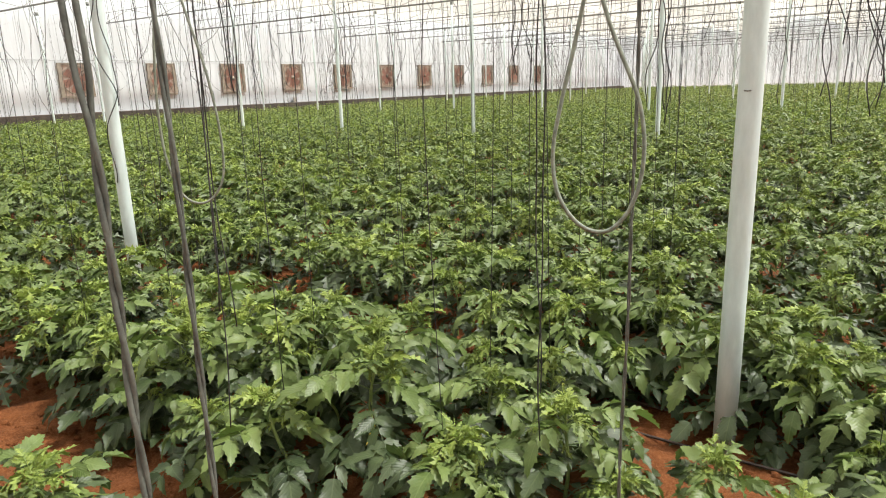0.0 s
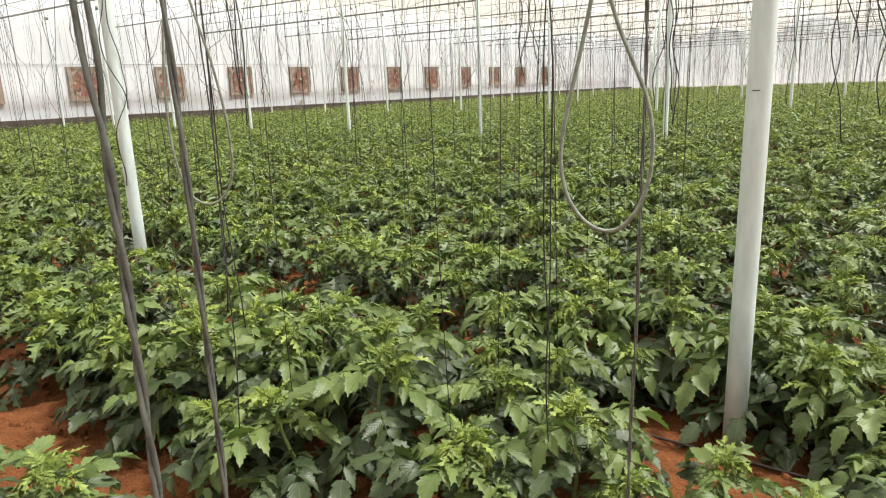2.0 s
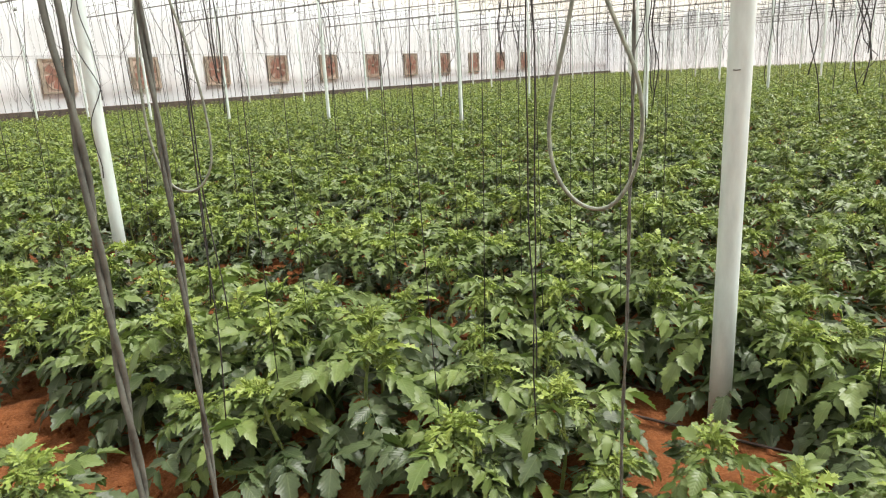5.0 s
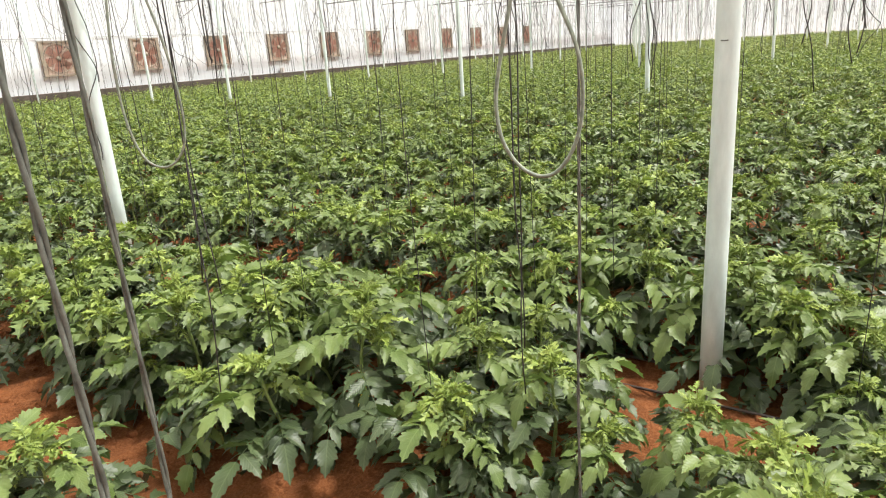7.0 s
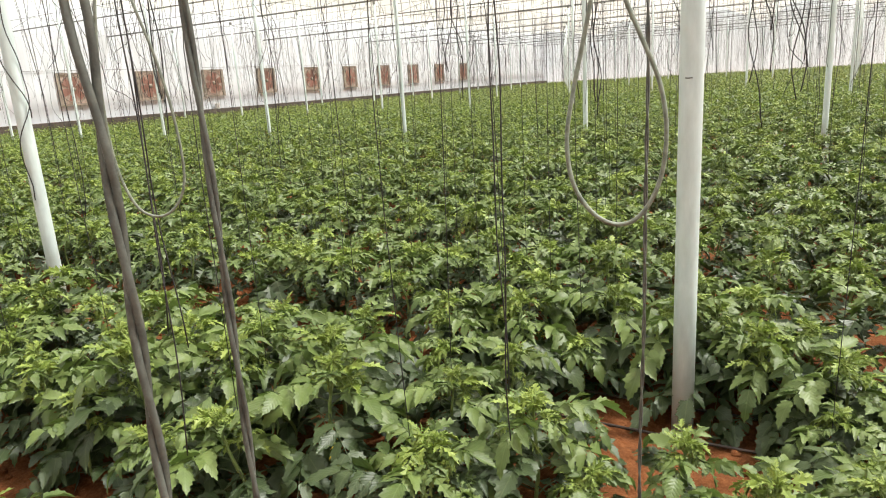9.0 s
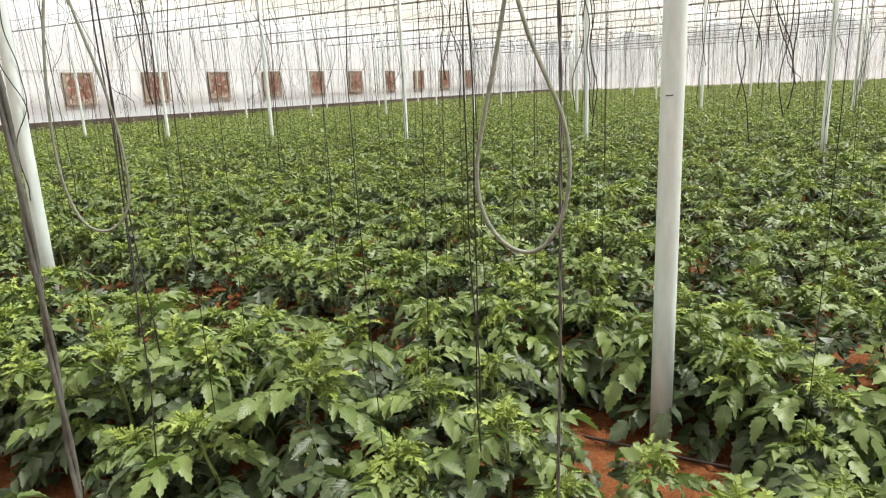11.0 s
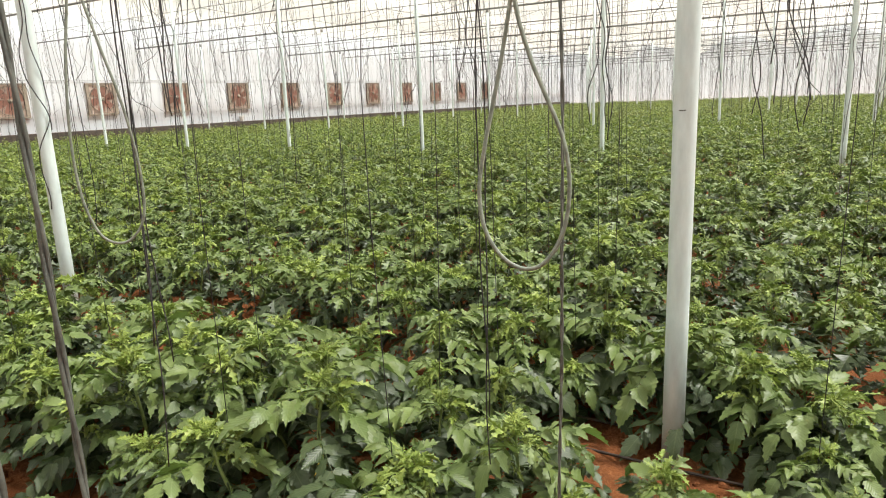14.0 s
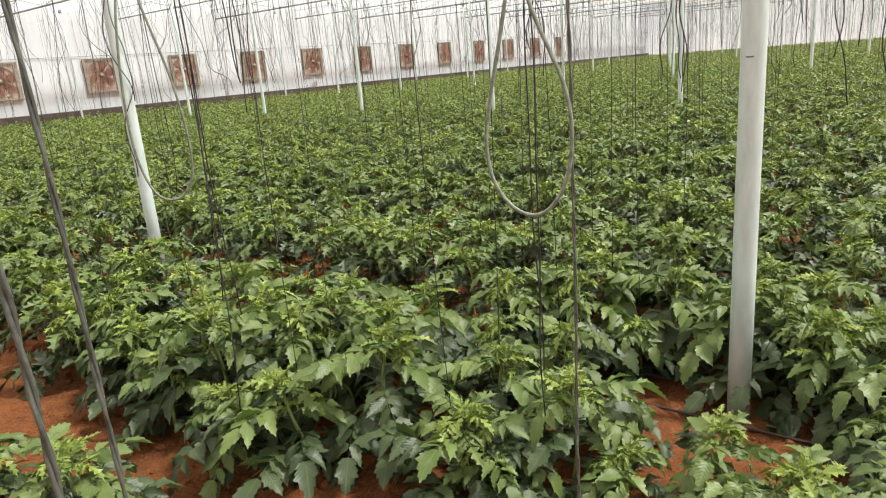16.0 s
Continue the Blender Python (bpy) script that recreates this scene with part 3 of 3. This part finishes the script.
used = set()
n_hero = 56
for k, (x, y) in enumerate(front + spots[:294]):
    roots = hero_roots if k < n_hero else near_roots
    home = roots[random.randrange(6)]
    turn = random.uniform(0, 360)
    if (x, y) == (-1.55, 1.75):
        home, turn = hero_roots[1], -45.0
    s = LOW_PLANTS.get((x, y), plant_scale(x, y) * (0.9 if y < 0.9 else 1.0))
    if home in used:
        ob = copy_thing(home, pose(x, y, float(ground_height(np.float64(x), np.float64(y))) - 0.01, 0, 0, turn))
        ob.scale = (s, s, s)
    else:
        used.add(home)
        home.matrix_basis = pose(x, y, float(ground_height(np.float64(x), np.float64(y))) - 0.01, 0, 0, turn)
        home.scale = (s, s, s)


def plant_arrays(lod, seed, height, low, every, pairs, grow):
    """One far plant as arrays: its leaves from number low upwards, and every so-manieth leaf of its head."""
    r = np.random.default_rng(seed)
    stalk, leaves, tips = plant_plan(r, height)
    pieces, ages = [], []
    heads = tips[:13:every] + tips[13::every * 2]
    for age, o, a, rise, length, droop, _ in leaves[low:] + heads:
        p = compound_leaf(lod, o, a, rise, length * grow * (1.25 if length < 0.21 and every > 1 else 1.0), droop, r, pairs)
        pieces.append(p)
        ages.append(np.full(len(p[1]), age))
    v, t, u = join(pieces)
    return v, t, u, np.concatenate(ages)


def build_far_field(name, places, kinds, label):
    vs, ts, us, ms, base = [], [], [], [], 0
    for x, y in places:
        v, t, u, m = kinds[random.randrange(len(kinds))]
        a, s = random.uniform(0, 6.28), plant_scale(x, y)
        c, d = math.cos(a) * s, math.sin(a) * s
        w = np.stack([v[:, 0] * c - v[:, 1] * d + x, v[:, 0] * d + v[:, 1] * c + y, v[:, 2] * s + 0.04], 1)
        vs.append(w), ts.append(t + base), us.append(u), ms.append(m)
        base += len(v)
    me = array_mesh(name, np.concatenate(vs), np.concatenate(ts), list(GREENS), np.concatenate(ms), np.concatenate(us))
    tagged(new(name, me), label, "tomato crop", "", "stuff")


rest = spots[294:]
HEIGHTS = (0.37, 0.40, 0.42, 0.38, 0.44)
RINGS = ((0, 10, 2, 4, 1, 4, 1.0, "dense green tomato crop in rows across the greenhouse"),
         (10, 17, 2, 6, 2, 3, 1.1, "dense green tomato crop in rows across the greenhouse"),
         (17, 30, 3, 8, 2, 2, 1.3, "dense green tomato crop further down the greenhouse"),
         (30, 999, 3, 11, 3, 1, 1.6, "dense green tomato crop reaching to the far walls"))
for near, far, lod, low, every, pairs, grow, label in RINGS:
    build_far_field("tomato_crop", [p for p in rest if near <= math.hypot(*p) < far],
                    [plant_arrays(lod, 60 + far + k, HEIGHTS[k], low, every, pairs, grow) for k in range(5)], label)


# ---------------------------------------------------------------- strings
def string_points(x, y, top, low, r, slack):
    """A string from the wire downwards; the slack makes it wander and curl more and more towards its loose end."""
    n = 24
    ph = r.uniform(0, 6.28, 4)
    f = r.uniform(0.8, 1.3)
    pts = []
    for k in range(n + 1):
        u = k / n
        g = slack * min(1, 2.5 * u)
        dx = g * (math.sin(u * 6 * f + ph[0]) * (0.4 + u) + 0.45 * math.sin(u * 17 * f + ph[1]) + 0.25 * math.sin(u * 34 + ph[2]))
        dy = g * (math.cos(u * 5 * f + ph[2]) * (0.4 + u) + 0.45 * math.sin(u * 15 * f + ph[3]))
        pts.append((x + dx, y + dy, top + (low - top) * (u + 0.035 * (slack > 0.03) * math.sin(u * 19 + ph[1]) * u)))
    return pts


r_str = np.random.default_rng(5)
near_strings = [p for p in (front[1:] + spots[:240])[::3] if not -0.9 < p[0] < -0.3]
for x, y in near_strings:
    wire = min(wire_ys, key=lambda w: abs(w - y))
    if math.hypot(x - 0.03, y - 0.17) < 0.8:
        continue
    low = r_str.uniform(0.2, 0.4)
    top = WIRE_Z
    n = 10
    bow = r_str.uniform(-0.03, 0.03, 2)
    pts = []
    for k in range(n + 1):
        u = k / n
        b = math.sin(u * math.pi)
        pts.append((x + bow[0] * b, wire + (y - wire) * min(1, u * 1.4) + bow[1] * b, top + (low - top) * u))
    tagged(part("support_string", tube(bmesh.new(), pts, 0.0015, 5), TWINE), "thin black twine hanging down to a tomato plant", "string", "strings above the plants")

for k in range(60):
    x, y = spots[int(r_str.integers(10, 290))]
    if math.hypot(x, y) < 3.2:
        continue
    y = min(wire_ys, key=lambda w: abs(w - y))
    bm = bmesh.new()
    for s in range(int(r_str.integers(1, 4))):
        tube(bm, string_points(x + r_str.uniform(-0.03, 0.03), y, WIRE_Z, r_str.uniform(0.9, 2.3), r_str, r_str.uniform(0.03, 0.08)), 0.0024, 4)
    tagged(part("slack_string", bm, TWINE), "bunched slack black twine dangling above the crop", "string", "loose strings")


def far_strings():
    bm = bmesh.new()
    picks = rest[::7]
    for x, y in picks:
        slack = r_str.random() < 0.6
        low = r_str.uniform(0.7, 2.1) if slack else 0.45
        pts = string_points(x, y, WIRE_Z, low, r_str, r_str.uniform(0.06, 0.17) if slack else 0.02)
        tube(bm, pts[::1 if slack else 12], 0.0026 + 0.0028 * r_str.random(), 3, False)
    tagged(part("hanging_strings", bm, TWINE), "many thin black strings hanging over the crop", "string", "", "stuff")


far_strings()


# ---------------------------------------------------------------- cords close by
def twisted_cord(name, x, y, strands, radius, z0, z1, label, wobble=0.004, turns=46.0, fork=None):
    root = tagged(new(name), label, "cord", "cords hanging close by")
    for s in range(strands):
        pts = []
        n = 420
        for k in range(n + 1):
            u = k / n
            z = z1 + (z0 - z1) * u
            a = turns * 2 * math.pi * u + s * 2 * math.pi / strands
            off = radius * 0.85 if strands > 1 else 0
            part_way = 0.0 if fork is None else (s - 0.5) * 2 * min(0.07 * max(0.0, z - fork), 0.010)
            pts.append((x + 0.40 * part_way + off * math.cos(a) + wobble * math.sin(z * 9 + 2) + 0.4 * wobble * math.sin(z * 23), y + 0.917 * part_way + off * math.sin(a) + wobble * math.cos(z * 5), z))
        part("strand", tube(bmesh.new(), pts, radius, 6), CORD, root)
    return root


# the near cords reach the soil
twisted_cord("black_cord", -0.266, 0.299, 2, 0.0015, 0.02, WIRE_Z, "two strands of black cord, forked above and twisted below", fork=1.415)
twisted_cord("black_cord", -0.249, 0.327, 2, 0.0010, 0.02, WIRE_Z, "worn black cord hanging straight down", 0.002)
twisted_cord("black_cord", -0.227, 0.80, 2, 0.0011, 0.02, WIRE_Z, "thin black cord hanging straight down", 0.0015)


def loop_cord(x, y, yaw, ctrl, radius, mat, label):
    root = tagged(new("cord_loop"), label, "cord", "cords hanging close by")
    root.matrix_basis = pose(x, y, 0, 0, 0, yaw)
    part("cord", tube(bmesh.new(), spline([(u, 0.008 * math.sin(i * 0.35), z) for i, (u, z) in enumerate(ctrl)], 10), radius, 8), mat, root)
    return root


loop_cord(-0.229, 0.738, 24, [(-0.012, 4.25), (-0.012, 2.6), (-0.011, 2.2), (-0.010, 1.9), (-0.009, 1.7), (-0.010, 1.58), (-0.016, 1.52), (-0.028, 1.455), (-0.040, 1.40), (-0.046, 1.36), (-0.042, 1.325),
                              (-0.028, 1.30), (-0.010, 1.288), (0.008, 1.290), (0.023, 1.308), (0.032, 1.335), (0.034, 1.37), (0.028, 1.405), (0.014, 1.44), (0.000, 1.475),
                              (-0.012, 1.52), (-0.017, 1.58), (-0.014, 1.7), (-0.008, 1.9), (-0.004, 2.2), (-0.002, 2.6), (0.0, 4.25)],
          0.0019, HOSE, "grey-green cord hanging in a teardrop loop")
loop_cord(-0.723, 0.639, 50, [(-0.012, 4.25), (-0.012, 2.4), (-0.012, 1.9), (-0.013, 1.68), (-0.018, 1.58), (-0.030, 1.50), (-0.037, 1.42), (-0.035, 1.35), (-0.022, 1.303), (-0.002, 1.288),
                              (0.018, 1.296), (0.032, 1.325), (0.033, 1.38), (0.024, 1.45), (0.008, 1.52), (-0.008, 1.60), (-0.014, 1.70), (-0.010, 1.9), (-0.007, 2.4), (-0.006, 4.25)],
          0.0016, HOSE, "dark cord hanging in a narrow loop")


def string_bundle(x, y, low, strands, radius, spread, seed, label):
    r = np.random.default_rng(seed)
    root = tagged(new("string_bundle"), label, "string", "bundles of loose string")
    for k in range(strands):
        pts, ph = [], r.uniform(0, 6.28, 2)
        end = low + r.uniform(0, 0.5)
        n = 52
        for i in range(n + 1):
            u = i / n
            w = spread * (0.25 + 0.9 * u)
            pts.append((x + w * math.sin(u * 6 + ph[0]) + 0.4 * w * math.sin(u * 19 + ph[1]) + 0.22 * w * math.sin(u * 41 + ph[0]), y + w * math.cos(u * 5 + ph[1]) * min(1, 5 * u), WIRE_Z + (end - WIRE_Z) * u))
        part("strand", tube(bmesh.new(), pts, radius, 5), TWINE, root)
    return root


string_bundle(-0.834, 1.697, 0.35, 2, 0.0021, 0.016, 1, "tangled black twine hanging in front of the crop")
string_bundle(-0.52, 3.87, 0.95, 3, 0.0028, 0.055, 2, "thick tangle of black twine hanging from the wire")
string_bundle(-0.34, 3.87, 1.0, 4, 0.0030, 0.06, 3, "thick tangle of black twine hanging from the wire")
string_bundle(-1.33, 1.06, 0.42, 3, 0.0017, 0.026, 4, "tangled black twine hanging in front of the crop")
string_bundle(-2.6, 2.02, 1.1, 3, 0.0030, 0.04, 6, "tangled black twine hanging above the crop")
string_bundle(-3.3, 5.72, 1.1, 4, 0.0045, 0.06, 7, "tangled black twine hanging above the crop")
string_bundle(-2.0, 5.72, 1.0, 4, 0.0045, 0.06, 8, "tangled black twine hanging above the crop")


def white_pail(x, y, z):
    root = tagged(new("pail"), "small white plastic pail standing on the base wall", "pail")
    part("body", tube(bmesh.new(), [(x, y, z), (x, y, z + 0.02), (x, y, z + 0.26), (x, y, z + 0.28)], [0.105, 0.11, 0.135, 0.14], 18), WHITE_PAINT, root)
    part("rim", tube(bmesh.new(), [(x + 0.14 * math.cos(a), y + 0.14 * math.sin(a), z + 0.275) for a in np.linspace(0, 6.2832, 25)], 0.008, 6), WHITE_PAINT, root)
    part("handle", tube(bmesh.new(), [(x + 0.02, y + 0.14 * math.cos(a), z + 0.27 + 0.09 * math.sin(a)) for a in np.linspace(0, math.pi, 13)], 0.003, 5), DULL, root, "thin wire handle")


white_pail(WALL_X + 0.21, 26.2, 0.691)


# ---------------------------------------------------------------- drip lines on the soil
for b in range(0, 4):
    for dy in (0.64, 0.86):
        y = BED0 + PITCH * b + dy
        pts = [(x, y + 0.03 * math.sin(x * 1.7 + b + dy), float(ground_height(np.float64(x), np.float64(y))) + 0.022) for x in np.arange(1.5, -6.5, -0.25)]
        tagged(part("drip_line", tube(bmesh.new(), pts, 0.006, 7), DRIP), "black irrigation drip tube lying on the red soil", "irrigation tube", "drip tubes")




# ---------------------------------------------------------------- clods in the furrows
def soil_clods():
    r = np.random.default_rng(9)
    bm = bmesh.new()
    for k in range(420):
        if k < 220:
            x, y = r.uniform(-4.2, -0.9), r.uniform(0.75, 1.5)
        else:
            x, y = r.uniform(-3.8, 0.2), r.choice((2.55, 2.8)) + r.uniform(-0.25, 0.25)
        size = 0.006 + 0.022 * r.random() ** 3
        z = float(ground_height(np.float64(x), np.float64(y))) + 0.02 * noise.noise((x * 11, y * 11, 4.0)) + 0.035 * noise.noise((x * 3, y * 3, 1.0))
        made = bmesh.ops.create_icosphere(bm, subdivisions=1, radius=size)
        for v in made["verts"]:
            v.co = v.co * (1 + r.uniform(-0.3, 0.3))
            v.co.z *= 0.7
            v.co += Vector((x, y, z + size * 0.25))
    tagged(part("soil_clods", bm, SOIL), "loose red-brown clods scattered on the soil", "soil", "", "stuff")


soil_clods()
